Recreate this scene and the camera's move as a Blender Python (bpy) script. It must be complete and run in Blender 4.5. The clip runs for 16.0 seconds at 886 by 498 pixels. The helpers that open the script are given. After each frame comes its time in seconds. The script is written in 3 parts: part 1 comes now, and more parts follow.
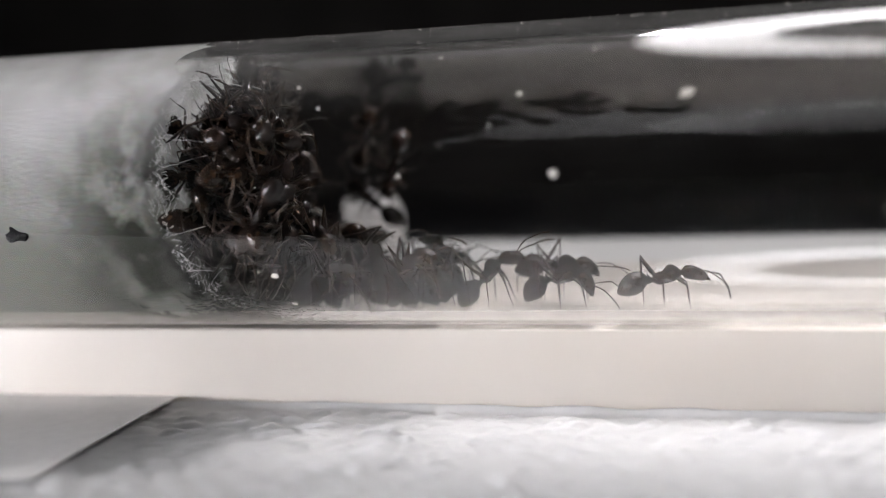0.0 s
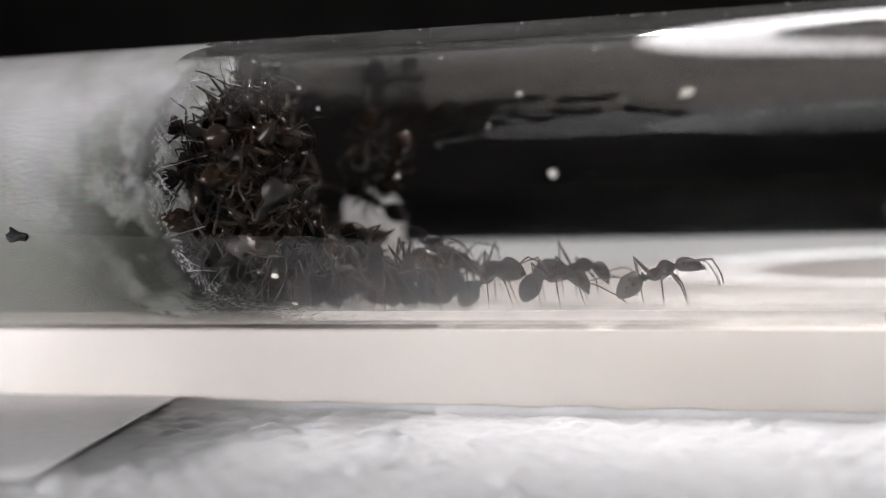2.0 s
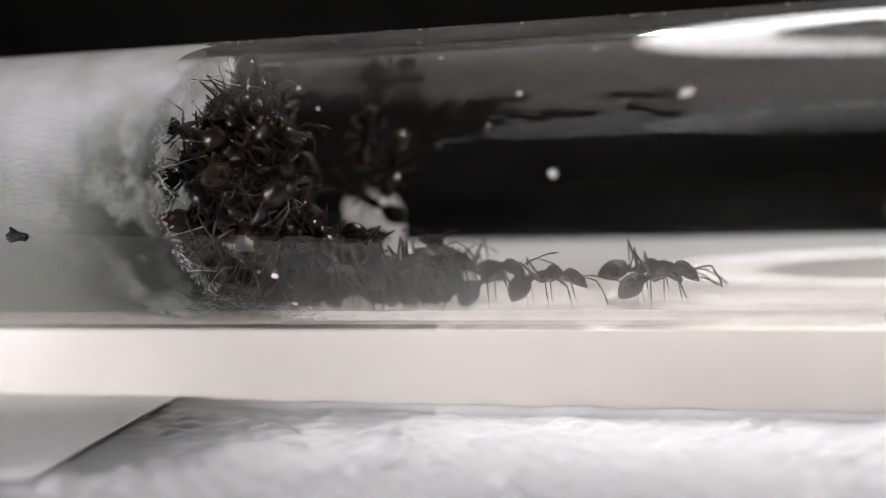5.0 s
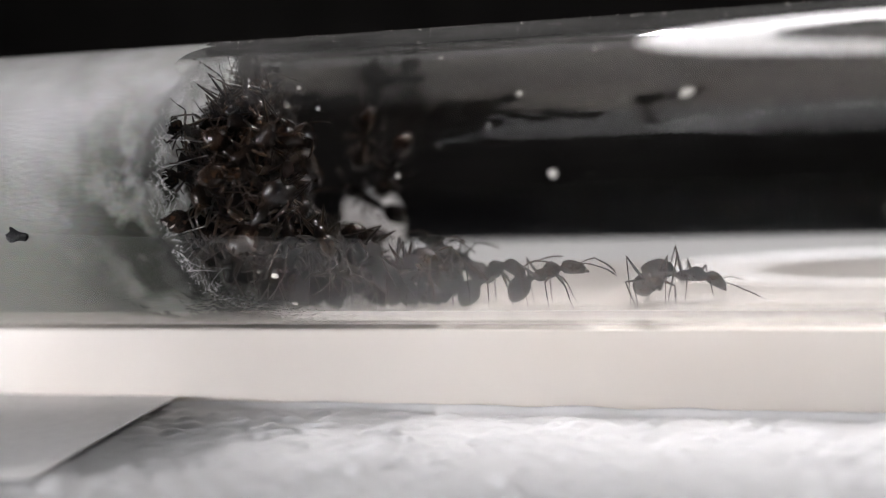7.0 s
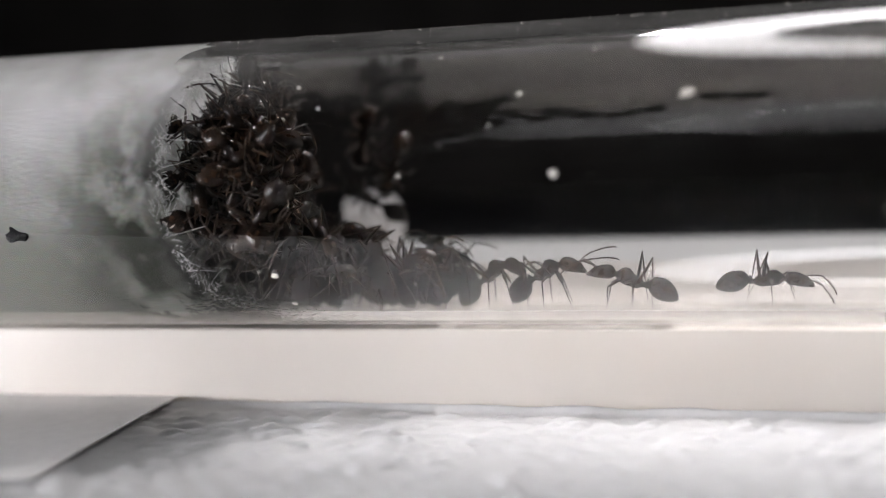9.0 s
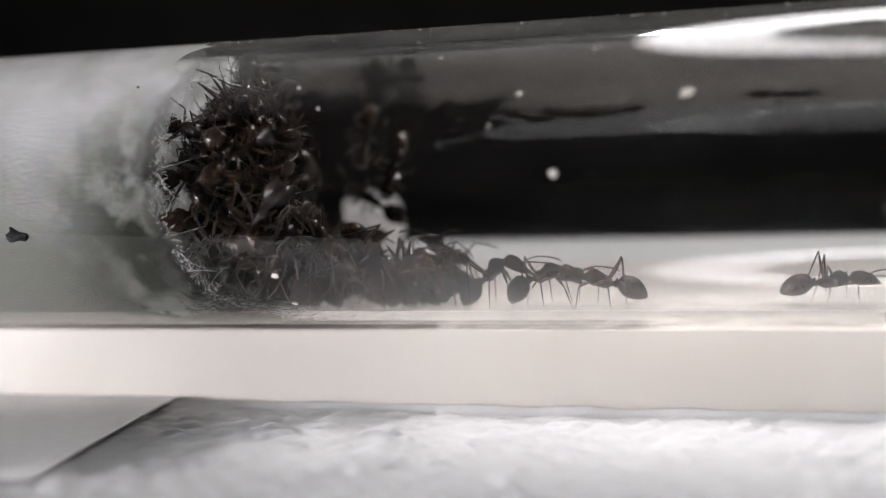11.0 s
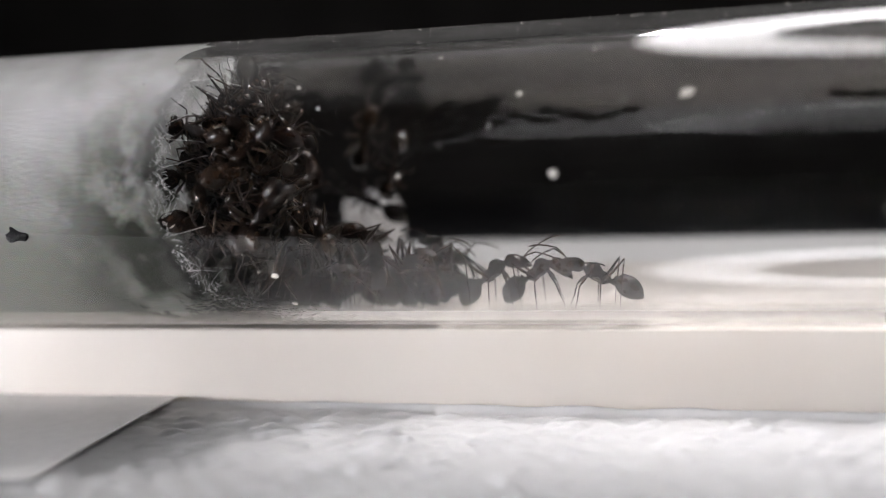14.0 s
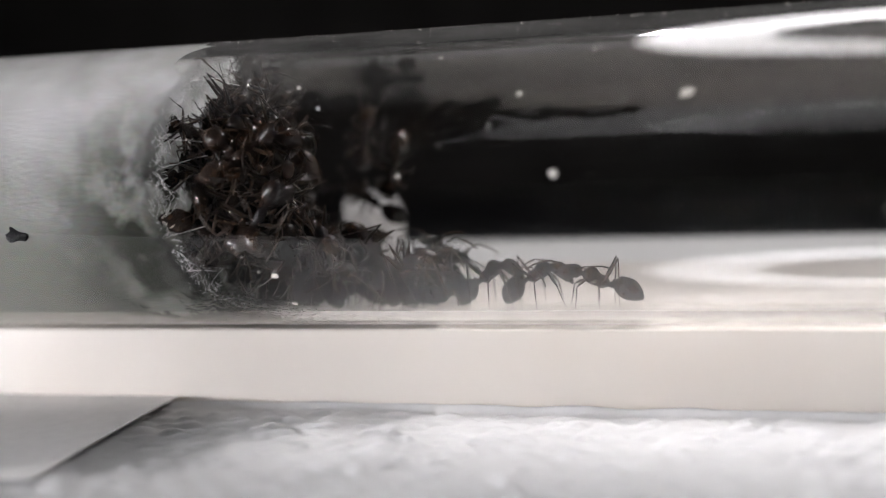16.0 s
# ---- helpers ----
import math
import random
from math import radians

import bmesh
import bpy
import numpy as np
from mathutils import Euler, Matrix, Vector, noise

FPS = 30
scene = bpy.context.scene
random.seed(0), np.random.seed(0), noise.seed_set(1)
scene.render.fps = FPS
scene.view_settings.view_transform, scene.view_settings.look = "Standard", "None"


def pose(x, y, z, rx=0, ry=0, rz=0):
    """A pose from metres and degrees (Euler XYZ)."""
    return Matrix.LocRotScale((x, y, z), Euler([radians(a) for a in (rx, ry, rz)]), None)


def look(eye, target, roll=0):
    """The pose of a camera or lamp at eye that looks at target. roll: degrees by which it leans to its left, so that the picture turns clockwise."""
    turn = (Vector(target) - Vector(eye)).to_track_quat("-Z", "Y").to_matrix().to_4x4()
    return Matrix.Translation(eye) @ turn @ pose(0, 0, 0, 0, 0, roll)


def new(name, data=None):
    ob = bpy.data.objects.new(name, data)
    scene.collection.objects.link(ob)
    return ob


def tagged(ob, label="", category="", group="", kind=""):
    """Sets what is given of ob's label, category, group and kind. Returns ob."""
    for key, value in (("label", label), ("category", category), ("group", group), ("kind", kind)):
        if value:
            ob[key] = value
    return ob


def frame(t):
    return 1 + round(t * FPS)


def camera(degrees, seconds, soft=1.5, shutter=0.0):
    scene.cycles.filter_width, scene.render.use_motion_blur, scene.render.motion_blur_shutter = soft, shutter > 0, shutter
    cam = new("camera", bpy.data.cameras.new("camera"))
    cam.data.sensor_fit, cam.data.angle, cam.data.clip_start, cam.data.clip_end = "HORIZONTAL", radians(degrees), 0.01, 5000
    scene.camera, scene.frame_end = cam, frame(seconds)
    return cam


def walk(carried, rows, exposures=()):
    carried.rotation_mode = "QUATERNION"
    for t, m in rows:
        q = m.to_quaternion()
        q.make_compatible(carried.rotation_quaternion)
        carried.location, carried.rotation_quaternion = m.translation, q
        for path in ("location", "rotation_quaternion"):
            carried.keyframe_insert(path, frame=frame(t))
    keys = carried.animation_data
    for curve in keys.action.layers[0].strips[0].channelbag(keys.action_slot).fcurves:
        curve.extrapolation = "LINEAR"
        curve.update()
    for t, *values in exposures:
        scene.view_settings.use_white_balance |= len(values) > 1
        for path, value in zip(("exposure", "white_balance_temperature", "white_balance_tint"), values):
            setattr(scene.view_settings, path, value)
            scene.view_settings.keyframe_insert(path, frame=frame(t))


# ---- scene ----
# Everything below is thought in millimetres: U turns them into metres.
U = 0.001
cam = camera(50, 16.0, soft=1.0)
cam.data.dof.use_dof = True
cam.data.dof.focus_distance = 0.0497
cam.data.dof.aperture_fstop = 15.0
EYE = Vector((11.205, -50.595, 9.601)) * U
AIM = EYE + Vector((-0.21796, 0.97034, -0.10453)) * 0.05
walk(cam, [(0.0, look(EYE, AIM, -2.32)), (16.0, look(EYE, AIM, -2.32))], exposures=[(0.0, 0.15, 6450, 14), (16.0, 0.15, 6450, 14)])

# ---- world ----
world = bpy.data.worlds.new("world")
scene.world = world
world.use_nodes = True
world.node_tree.nodes["Background"].inputs[0].default_value = (0.55, 0.6, 0.7, 1)
world.node_tree.nodes["Background"].inputs[1].default_value = 0.02
LAMP_POWER = 4.6
SPOT_POWER = 580.0
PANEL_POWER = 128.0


# ---- materials ----
def material(name, color, rough=0.5, metal=0.0):
    m = bpy.data.materials.new(name)
    m.use_nodes = True
    b = m.node_tree.nodes["Principled BSDF"]
    b.inputs["Base Color"].default_value = (*color, 1)
    b.inputs["Roughness"].default_value = rough
    b.inputs["Metallic"].default_value = metal
    return m, m.node_tree, b


def noise_node(nt, size_mm, detail=4.0, coord="Object", stretch=(1, 1, 1)):
    tc = nt.nodes.new("ShaderNodeTexCoord")
    mp = nt.nodes.new("ShaderNodeMapping")
    mp.inputs["Scale"].default_value = stretch
    n = nt.nodes.new("ShaderNodeTexNoise")
    n.inputs["Scale"].default_value = 1.0 / (size_mm * U)
    n.inputs["Detail"].default_value = detail
    nt.links.new(tc.outputs[coord], mp.inputs["Vector"])
    nt.links.new(mp.outputs["Vector"], n.inputs["Vector"])
    return n


def ramp(nt, fac, stops):
    r = nt.nodes.new("ShaderNodeValToRGB")
    while len(r.color_ramp.elements) < len(stops):
        r.color_ramp.elements.new(0.5)
    for e, (p, c) in zip(r.color_ramp.elements, stops):
        e.position = p
        e.color = (*c, 1) if len(c) == 3 else c
    nt.links.new(fac, r.inputs["Fac"])
    return r.outputs["Color"]


def mix_color(nt, fac, a, b, blend="MIX"):
    n = nt.nodes.new("ShaderNodeMix")
    n.data_type = "RGBA"
    n.blend_type = blend
    for sock, val in ((n.inputs[0], fac), (n.inputs[6], a), (n.inputs[7], b)):
        if isinstance(val, (int, float)):
            sock.default_value = val
        elif isinstance(val, tuple):
            sock.default_value = (*val, 1)
        else:
            nt.links.new(val, sock)
    return n.outputs[2]


def bump(nt, bsdf, height, dist_mm, strength=0.6):
    b = nt.nodes.new("ShaderNodeBump")
    b.inputs["Distance"].default_value = dist_mm * U
    b.inputs["Strength"].default_value = strength
    nt.links.new(height, b.inputs["Height"])
    nt.links.new(b.outputs["Normal"], bsdf.inputs["Normal"])


def glass_material():
    """Clear glass with a thin film of dust where it has settled on upward faces."""
    m, nt, b = material("tube_glass", (1, 1, 1), 0.0)
    b.inputs["Transmission Weight"].default_value = 1.0
    b.inputs["IOR"].default_value = 1.5
    dust = nt.nodes.new("ShaderNodeBsdfDiffuse")
    dust.inputs["Color"].default_value = (0.8, 0.79, 0.77, 1)
    geo = nt.nodes.new("ShaderNodeNewGeometry")
    sep = nt.nodes.new("ShaderNodeSeparateXYZ")
    nt.links.new(geo.outputs["Normal"], sep.inputs["Vector"])
    up = nt.nodes.new("ShaderNodeMapRange")
    up.inputs["From Min"].default_value = 0.45
    up.inputs["From Max"].default_value = 1.0
    up.inputs["To Max"].default_value = 0.075
    nt.links.new(sep.outputs["Z"], up.inputs["Value"])
    n = noise_node(nt, 2.2, 6, stretch=(0.35, 1, 1))
    spots = ramp(nt, n.outputs["Fac"], [(0.3, (0.25, 0.25, 0.25)), (0.7, (1, 1, 1))])
    mul = nt.nodes.new("ShaderNodeMath")
    mul.operation = "MULTIPLY"
    nt.links.new(up.outputs["Result"], mul.inputs[0])
    nt.links.new(spots, mul.inputs[1])
    mx = nt.nodes.new("ShaderNodeMixShader")
    nt.links.new(mul.outputs[0], mx.inputs[0])
    nt.links.new(b.outputs[0], mx.inputs[1])
    nt.links.new(dust.outputs[0], mx.inputs[2])
    nt.links.new(mx.outputs[0], nt.nodes["Material Output"].inputs["Surface"])
    return m


def cotton_material(name, stained):
    m, nt, b = material(name, (0.86, 0.86, 0.85), 0.95)
    soft = noise_node(nt, 4.0, 5)
    fine = noise_node(nt, 0.5, 6, stretch=(1, 2.5, 2.5))
    tones = [(0.3, (0.50, 0.51, 0.47)), (0.5, (0.70, 0.70, 0.69)), (0.7, (0.86, 0.86, 0.87))] if stained else [(0.3, (0.9, 0.9, 0.9)), (0.5, (0.94, 0.94, 0.94)), (0.7, (0.97, 0.97, 0.97))]
    base = ramp(nt, soft.outputs["Fac"], tones)
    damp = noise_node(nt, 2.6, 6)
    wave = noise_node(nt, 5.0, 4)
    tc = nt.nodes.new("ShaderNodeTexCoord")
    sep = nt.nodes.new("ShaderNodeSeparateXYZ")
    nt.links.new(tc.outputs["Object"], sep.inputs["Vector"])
    # wool darkened from below: damp tone plus painted shade, up to an uneven line
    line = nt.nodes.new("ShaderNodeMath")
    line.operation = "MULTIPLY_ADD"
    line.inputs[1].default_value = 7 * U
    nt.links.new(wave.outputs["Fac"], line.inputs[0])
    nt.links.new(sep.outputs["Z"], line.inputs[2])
    darkened = nt.nodes.new("ShaderNodeMapRange")
    darkened.inputs["From Min"].default_value = 8.5 * U
    darkened.inputs["From Max"].default_value = 0.0
    darkened.inputs["To Max"].default_value = 0.95
    nt.links.new(line.outputs[0], darkened.inputs["Value"])
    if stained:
        base = mix_color(nt, darkened.outputs["Result"], base, (0.21, 0.215, 0.185))
    # stains gather at the chewed end of the plug
    near = nt.nodes.new("ShaderNodeMapRange")
    near.inputs["From Min"].default_value = -6.5 * U
    near.inputs["From Max"].default_value = -0.8 * U
    nt.links.new(sep.outputs["X"], near.inputs["Value"])
    mul = nt.nodes.new("ShaderNodeMath")
    mul.operation = "MULTIPLY"
    nt.links.new(near.outputs["Result"], mul.inputs[0])
    spots = ramp(nt, damp.outputs["Fac"], [(0.40, (0, 0, 0)), (0.54, (1, 1, 1))])
    low = nt.nodes.new("ShaderNodeMapRange")
    low.inputs["From Min"].default_value = 4.8 * U
    low.inputs["From Max"].default_value = 0.0
    low.inputs["To Min"].default_value = 0.12
    nt.links.new(sep.outputs["Z"], low.inputs["Value"])
    patch = nt.nodes.new("ShaderNodeMath")
    patch.operation = "MULTIPLY"
    nt.links.new(spots, patch.inputs[0])
    nt.links.new(low.outputs["Result"], patch.inputs[1])
    nt.links.new(patch.outputs[0], mul.inputs[1])
    col = mix_color(nt, mul.outputs[0], base, (0.035, 0.038, 0.028)) if stained else base
    col = mix_color(nt, 0.25, col, fine.outputs["Color"], "SOFT_LIGHT")
    nt.links.new(col, b.inputs["Base Color"])
    bump(nt, b, fine.outputs["Fac"], 0.25, 0.5)
    tr = nt.nodes.new("ShaderNodeBsdfTranslucent")
    nt.links.new(col, tr.inputs["Color"])
    mx = nt.nodes.new("ShaderNodeMixShader")
    mx.inputs[0].default_value = 0.5
    nt.links.new(b.outputs[0], mx.inputs[1])
    nt.links.new(tr.outputs[0], mx.inputs[2])
    # the loose wool lets some light straight through, less so where it is packed at the end
    open_wool = nt.nodes.new("ShaderNodeMapRange")
    open_wool.inputs["From Min"].default_value = -5.0 * U
    open_wool.inputs["From Max"].default_value = -1.0 * U
    open_wool.inputs["To Min"].default_value = 0.42
    open_wool.inputs["To Max"].default_value = 0.02
    nt.links.new(sep.outputs["X"], open_wool.inputs["Value"])
    tp = nt.nodes.new("ShaderNodeBsdfTransparent")
    thin = nt.nodes.new("ShaderNodeMixShader")
    if stained:
        open_share = nt.nodes.new("ShaderNodeMath")
        open_share.operation = "MULTIPLY_ADD"
        open_share.inputs[1].default_value = -0.6
        open_share.inputs[2].default_value = 1.0
        nt.links.new(darkened.outputs["Result"], open_share.inputs[0])
        pores = nt.nodes.new("ShaderNodeMath")
        pores.operation = "MULTIPLY"
        nt.links.new(open_wool.outputs["Result"], pores.inputs[0])
        nt.links.new(open_share.outputs[0], pores.inputs[1])
        nt.links.new(pores.outputs[0], thin.inputs[0])
    else:
        thin.inputs[0].default_value = 0.0
    nt.links.new(mx.outputs[0], thin.inputs[1])
    nt.links.new(tp.outputs[0], thin.inputs[2])
    nt.links.new(thin.outputs[0], nt.nodes["Material Output"].inputs["Surface"])
    return m


def paper_material():
    m, nt, b = material("embossed_paper", (0.82, 0.83, 0.84), 0.85)
    big = noise_node(nt, 9, 3)
    fib = noise_node(nt, 0.25, 5)
    col = ramp(nt, big.outputs["Fac"], [(0.3, (0.66, 0.67, 0.68)), (0.7, (0.76, 0.765, 0.77))])
    nt.links.new(col, b.inputs["Base Color"])
    bump(nt, b, fib.outputs["Fac"], 0.05, 0.4)
    return m


def slab_material():
    m, nt, b = material("cream_plastic", (0.74, 0.70, 0.64), 0.32)
    big = noise_node(nt, 14, 3)
    fine = noise_node(nt, 0.8, 5)
    col = ramp(nt, big.outputs["Fac"], [(0.3, (0.645, 0.592, 0.535)), (0.7, (0.70, 0.655, 0.60))])
    nt.links.new(col, b.inputs["Base Color"])
    bump(nt, b, fine.outputs["Fac"], 0.01, 0.3)
    b.inputs["Subsurface Weight"].default_value = 0.15
    b.inputs["Subsurface Radius"].default_value = (1.0, 0.92, 0.85)
    b.inputs["Subsurface Scale"].default_value = 9 * U
    return m


def chitin(name, dark, light, rough):
    m, nt, b = material(name, dark, rough)
    n = noise_node(nt, 0.35, 4)
    f = noise_node(nt, 0.05, 3)
    oi = nt.nodes.new("ShaderNodeObjectInfo")
    col = ramp(nt, n.outputs["Fac"], [(0.35, dark), (0.7, light)])
    dim = nt.nodes.new("ShaderNodeMapRange")
    dim.inputs["To Min"].default_value = 0.4
    dim.inputs["To Max"].default_value = 2.0
    nt.links.new(oi.outputs["Random"], dim.inputs["Value"])
    hsv = nt.nodes.new("ShaderNodeHueSaturation")
    nt.links.new(dim.outputs["Result"], hsv.inputs["Value"])
    nt.links.new(col, hsv.inputs["Color"])
    nt.links.new(hsv.outputs["Color"], b.inputs["Base Color"])
    bump(nt, b, f.outputs["Fac"], 0.012, 0.4)
    b.inputs["Specular IOR Level"].default_value = 0.52
    return m


def plain(name, color, rough, size_mm=1.0, spread=0.25, depth=0.02, gloss=0.5):
    m, nt, b = material(name, color, rough)
    n = noise_node(nt, size_mm, 5)
    lo = tuple(c * (1 - spread) for c in color)
    hi = tuple(min(1, c * (1 + spread)) for c in color)
    nt.links.new(ramp(nt, n.outputs["Fac"], [(0.3, lo), (0.7, hi)]), b.inputs["Base Color"])
    bump(nt, b, n.outputs["Fac"], depth * size_mm, 0.5)
    b.inputs["Specular IOR Level"].default_value = gloss
    return m


GLASS = glass_material()
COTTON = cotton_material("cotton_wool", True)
CLEAN_COTTON = cotton_material("clean_cotton", False)
FIBRE = material("cotton_fibre", (0.93, 0.93, 0.92), 0.5)[0]
PAPER = paper_material()
SLAB = slab_material()
SMOOTH_PAPER = plain("smooth_paper", (0.9, 0.895, 0.89), 0.8, 0.8, 0.03)
paper_nt = SMOOTH_PAPER.node_tree
glowing = paper_nt.nodes.new("ShaderNodeBsdfTranslucent")
glowing.inputs["Color"].default_value = (0.9, 0.895, 0.89, 1)
sheet_mix = paper_nt.nodes.new("ShaderNodeMixShader")
sheet_mix.inputs[0].default_value = 0.12
paper_nt.links.new(paper_nt.nodes["Principled BSDF"].outputs[0], sheet_mix.inputs[1])
paper_nt.links.new(glowing.outputs[0], sheet_mix.inputs[2])
paper_nt.links.new(sheet_mix.outputs[0], paper_nt.nodes["Material Output"].inputs["Surface"])
STRIP = plain("matt_white", (0.74, 0.74, 0.73), 0.9, 0.6, 0.05)
CHITIN = chitin("ant_chitin", (0.005, 0.0035, 0.0025), (0.021, 0.011, 0.0055), 0.22)
GASTER = chitin("ant_gaster", (0.005, 0.0035, 0.0025), (0.02, 0.010, 0.005), 0.18)
LIMB = chitin("ant_limb", (0.008, 0.005, 0.003), (0.034, 0.017, 0.008), 0.28)
EYE_BLACK = material("ant_eye", (0.006, 0.006, 0.006), 0.12)[0]
CRUMB = plain("pale_crumb", (0.5, 0.48, 0.44), 0.6, 0.2)
MOULD = plain("mould", (0.022, 0.024, 0.018), 0.95, 0.4, 0.6)
DARK_BIT = plain("dark_debris", (0.006, 0.006, 0.007), 0.8, 0.3, gloss=0.15)
DESK = plain("dark_desk", (0.012, 0.012, 0.013), 0.9, 6.0, gloss=0.05)
WALL = plain("dim_wall", (0.014, 0.013, 0.012), 0.9, 20.0, gloss=0.05)
HOUSING = plain("lamp_housing", (0.05, 0.05, 0.055), 0.4, 3.0)
GLOW, glow_nt, glow_b = material("lamp_diffuser", (0.9, 0.9, 0.9), 0.5)
glow_b.inputs["Emission Color"].default_value = (1.0, 0.985, 0.97, 1)
glow_b.inputs["Emission Strength"].default_value = LAMP_POWER

BULB, bulb_nt, bulb_b = material("spot_bulb", (0.9, 0.9, 0.9), 0.5)
bulb_b.inputs["Emission Color"].default_value = (1.0, 0.98, 0.95, 1)
bulb_b.inputs["Emission Strength"].default_value = SPOT_POWER

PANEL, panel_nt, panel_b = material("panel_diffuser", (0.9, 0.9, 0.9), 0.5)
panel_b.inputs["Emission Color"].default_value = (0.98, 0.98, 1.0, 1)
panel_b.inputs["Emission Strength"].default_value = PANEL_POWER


# ---- mesh helpers ----
def mesh_of(name, bm, mat, smooth=True):
    bmesh.ops.recalc_face_normals(bm, faces=bm.faces)
    me = bpy.data.meshes.new(name)
    bmesh.ops.scale(bm, vec=(U, U, U), verts=bm.verts)
    bm.to_mesh(me)
    bm.free()
    me.materials.append(mat)
    if smooth:
        me.polygons.foreach_set("use_smooth", [True] * len(me.polygons))
    return me


def part(name, bm, mat, parent=None, label="", smooth=True):
    ob = new(name, mesh_of(name, bm, mat, smooth))
    if parent:
        ob.parent = parent
    return tagged(ob, label)


def loft(sections, sides=14):
    """Rings along x: (x, z, half width, half height)."""
    bm = bmesh.new()
    rings = []
    for x, z, ry, rz in sections:
        rings.append([bm.verts.new((x, ry * math.cos(a), z + rz * math.sin(a))) for a in (2 * math.pi * i / sides for i in range(sides))])
    for a, b in zip(rings, rings[1:]):
        for i in range(sides):
            bm.faces.new((a[i], a[(i + 1) % sides], b[(i + 1) % sides], b[i]))
    bm.faces.new(rings[0])
    bm.faces.new(rings[-1])
    return bm


def stalk(points, sides=6):
    """A tube along points (x, y, z, radius)."""
    bm = bmesh.new()
    rings = []
    pts = [Vector(p[:3]) for p in points]
    for i, p in enumerate(points):
        d = (pts[min(i + 1, len(pts) - 1)] - pts[max(i - 1, 0)]).normalized()
        s = d.cross(Vector((0, 1, 0.01))).normalized()
        w = d.cross(s)
        rings.append([bm.verts.new(pts[i] + p[3] * (s * math.cos(a) + w * math.sin(a))) for a in (2 * math.pi * k / sides for k in range(sides))])
    for a, b in zip(rings, rings[1:]):
        for i in range(sides):
            bm.faces.new((a[i], a[(i + 1) % sides], b[(i + 1) % sides], b[i]))
    bm.faces.new(rings[0])
    bm.faces.new(rings[-1])
    return bm


def box(x0, x1, y0, y1, z0, z1, bevel=0.0, segments=3):
    bm = bmesh.new()
    bmesh.ops.create_cube(bm, size=1)
    for v in bm.verts:
        v.co = Vector(((x0 + x1) / 2 + v.co.x * (x1 - x0), (y0 + y1) / 2 + v.co.y * (y1 - y0), (z0 + z1) / 2 + v.co.z * (z1 - z0)))
    if bevel:
        bmesh.ops.bevel(bm, geom=bm.edges[:], offset=bevel, segments=segments, affect="EDGES", profile=0.5)
    return bm


def lump(rx, ry, rz, seed=0.0, rough=0.2, sub=3):
    bm = bmesh.new()
    bmesh.ops.create_icosphere(bm, subdivisions=sub, radius=1)
    for v in bm.verts:
        k = 1 + rough * noise.noise(v.co * 1.7 + Vector((seed, seed * 0.7, 3)))
        v.co = Vector((v.co.x * rx, v.co.y * ry, v.co.z * rz)) * k
    return bm


def spin(profile, sides=160):
    """Turns (x, radius) round the x axis; the profile is closed."""
    bm = bmesh.new()
    rings = []
    for x, r in profile:
        if r < 1e-6:
            rings.append([bm.verts.new((x, 0, 0))])
        else:
            rings.append([bm.verts.new((x, r * math.cos(a), r * math.sin(a))) for a in (2 * math.pi * i / sides for i in range(sides))])
    for a, b in zip(rings, rings[1:]):
        for i in range(sides):
            j = (i + 1) % sides
            vs = [a[i % len(a)], a[j % len(a)], b[j % len(b)], b[i % len(b)]]
            keep = []
            for v in vs:
                if v not in keep:
                    keep.append(v)
            if len(keep) > 2:
                bm.faces.new(keep)
    return bm


# ---- the added black box, the desk, the paper, the stand ----
def back_strip():
    # Added strip, whiter than the slab, for the bright band behind the tube.
    tagged(part("paper_strip", box(-60, 120, 17, 32, 0.003, 0.12, 0.03, 1), STRIP, smooth=False), "white strip added to brighten the slab behind the tube", "paper")


def mm_pose(x, y, z, rx=0, ry=0, rz=0):
    return pose(x * U, y * U, z * U, rx, ry, rz)


def enclosure():
    """A black desk, walls and a ceiling; the box is added to keep surroundings dark."""
    t = 6
    desk = tagged(part("desk_surface", box(-196, 196, -116, 196, -14.85, -4.85), DESK, smooth=False), "black desk surface under the paper and the slab", "desk", kind="structure")
    for name, b in (("wall_north", (-196, 196, 196, 196 + t, -14.85, 262)), ("wall_south", (-196, 196, -116 - t, -116, -14.85, 262)),
                    ("wall_east", (196, 196 + t, -116, 196, -14.85, 262)), ("wall_west", (-196 - t, -196, -116, 196, -14.85, 262))):
        tagged(part(name, box(*b), WALL, smooth=False), "black wall added round the tube to keep out light", "wall", kind="structure")
    tagged(part("ceiling", box(-196, 196, -116, 196, 262, 268), WALL, smooth=False), "unseen black ceiling added to close the dark box", "ceiling", kind="structure")


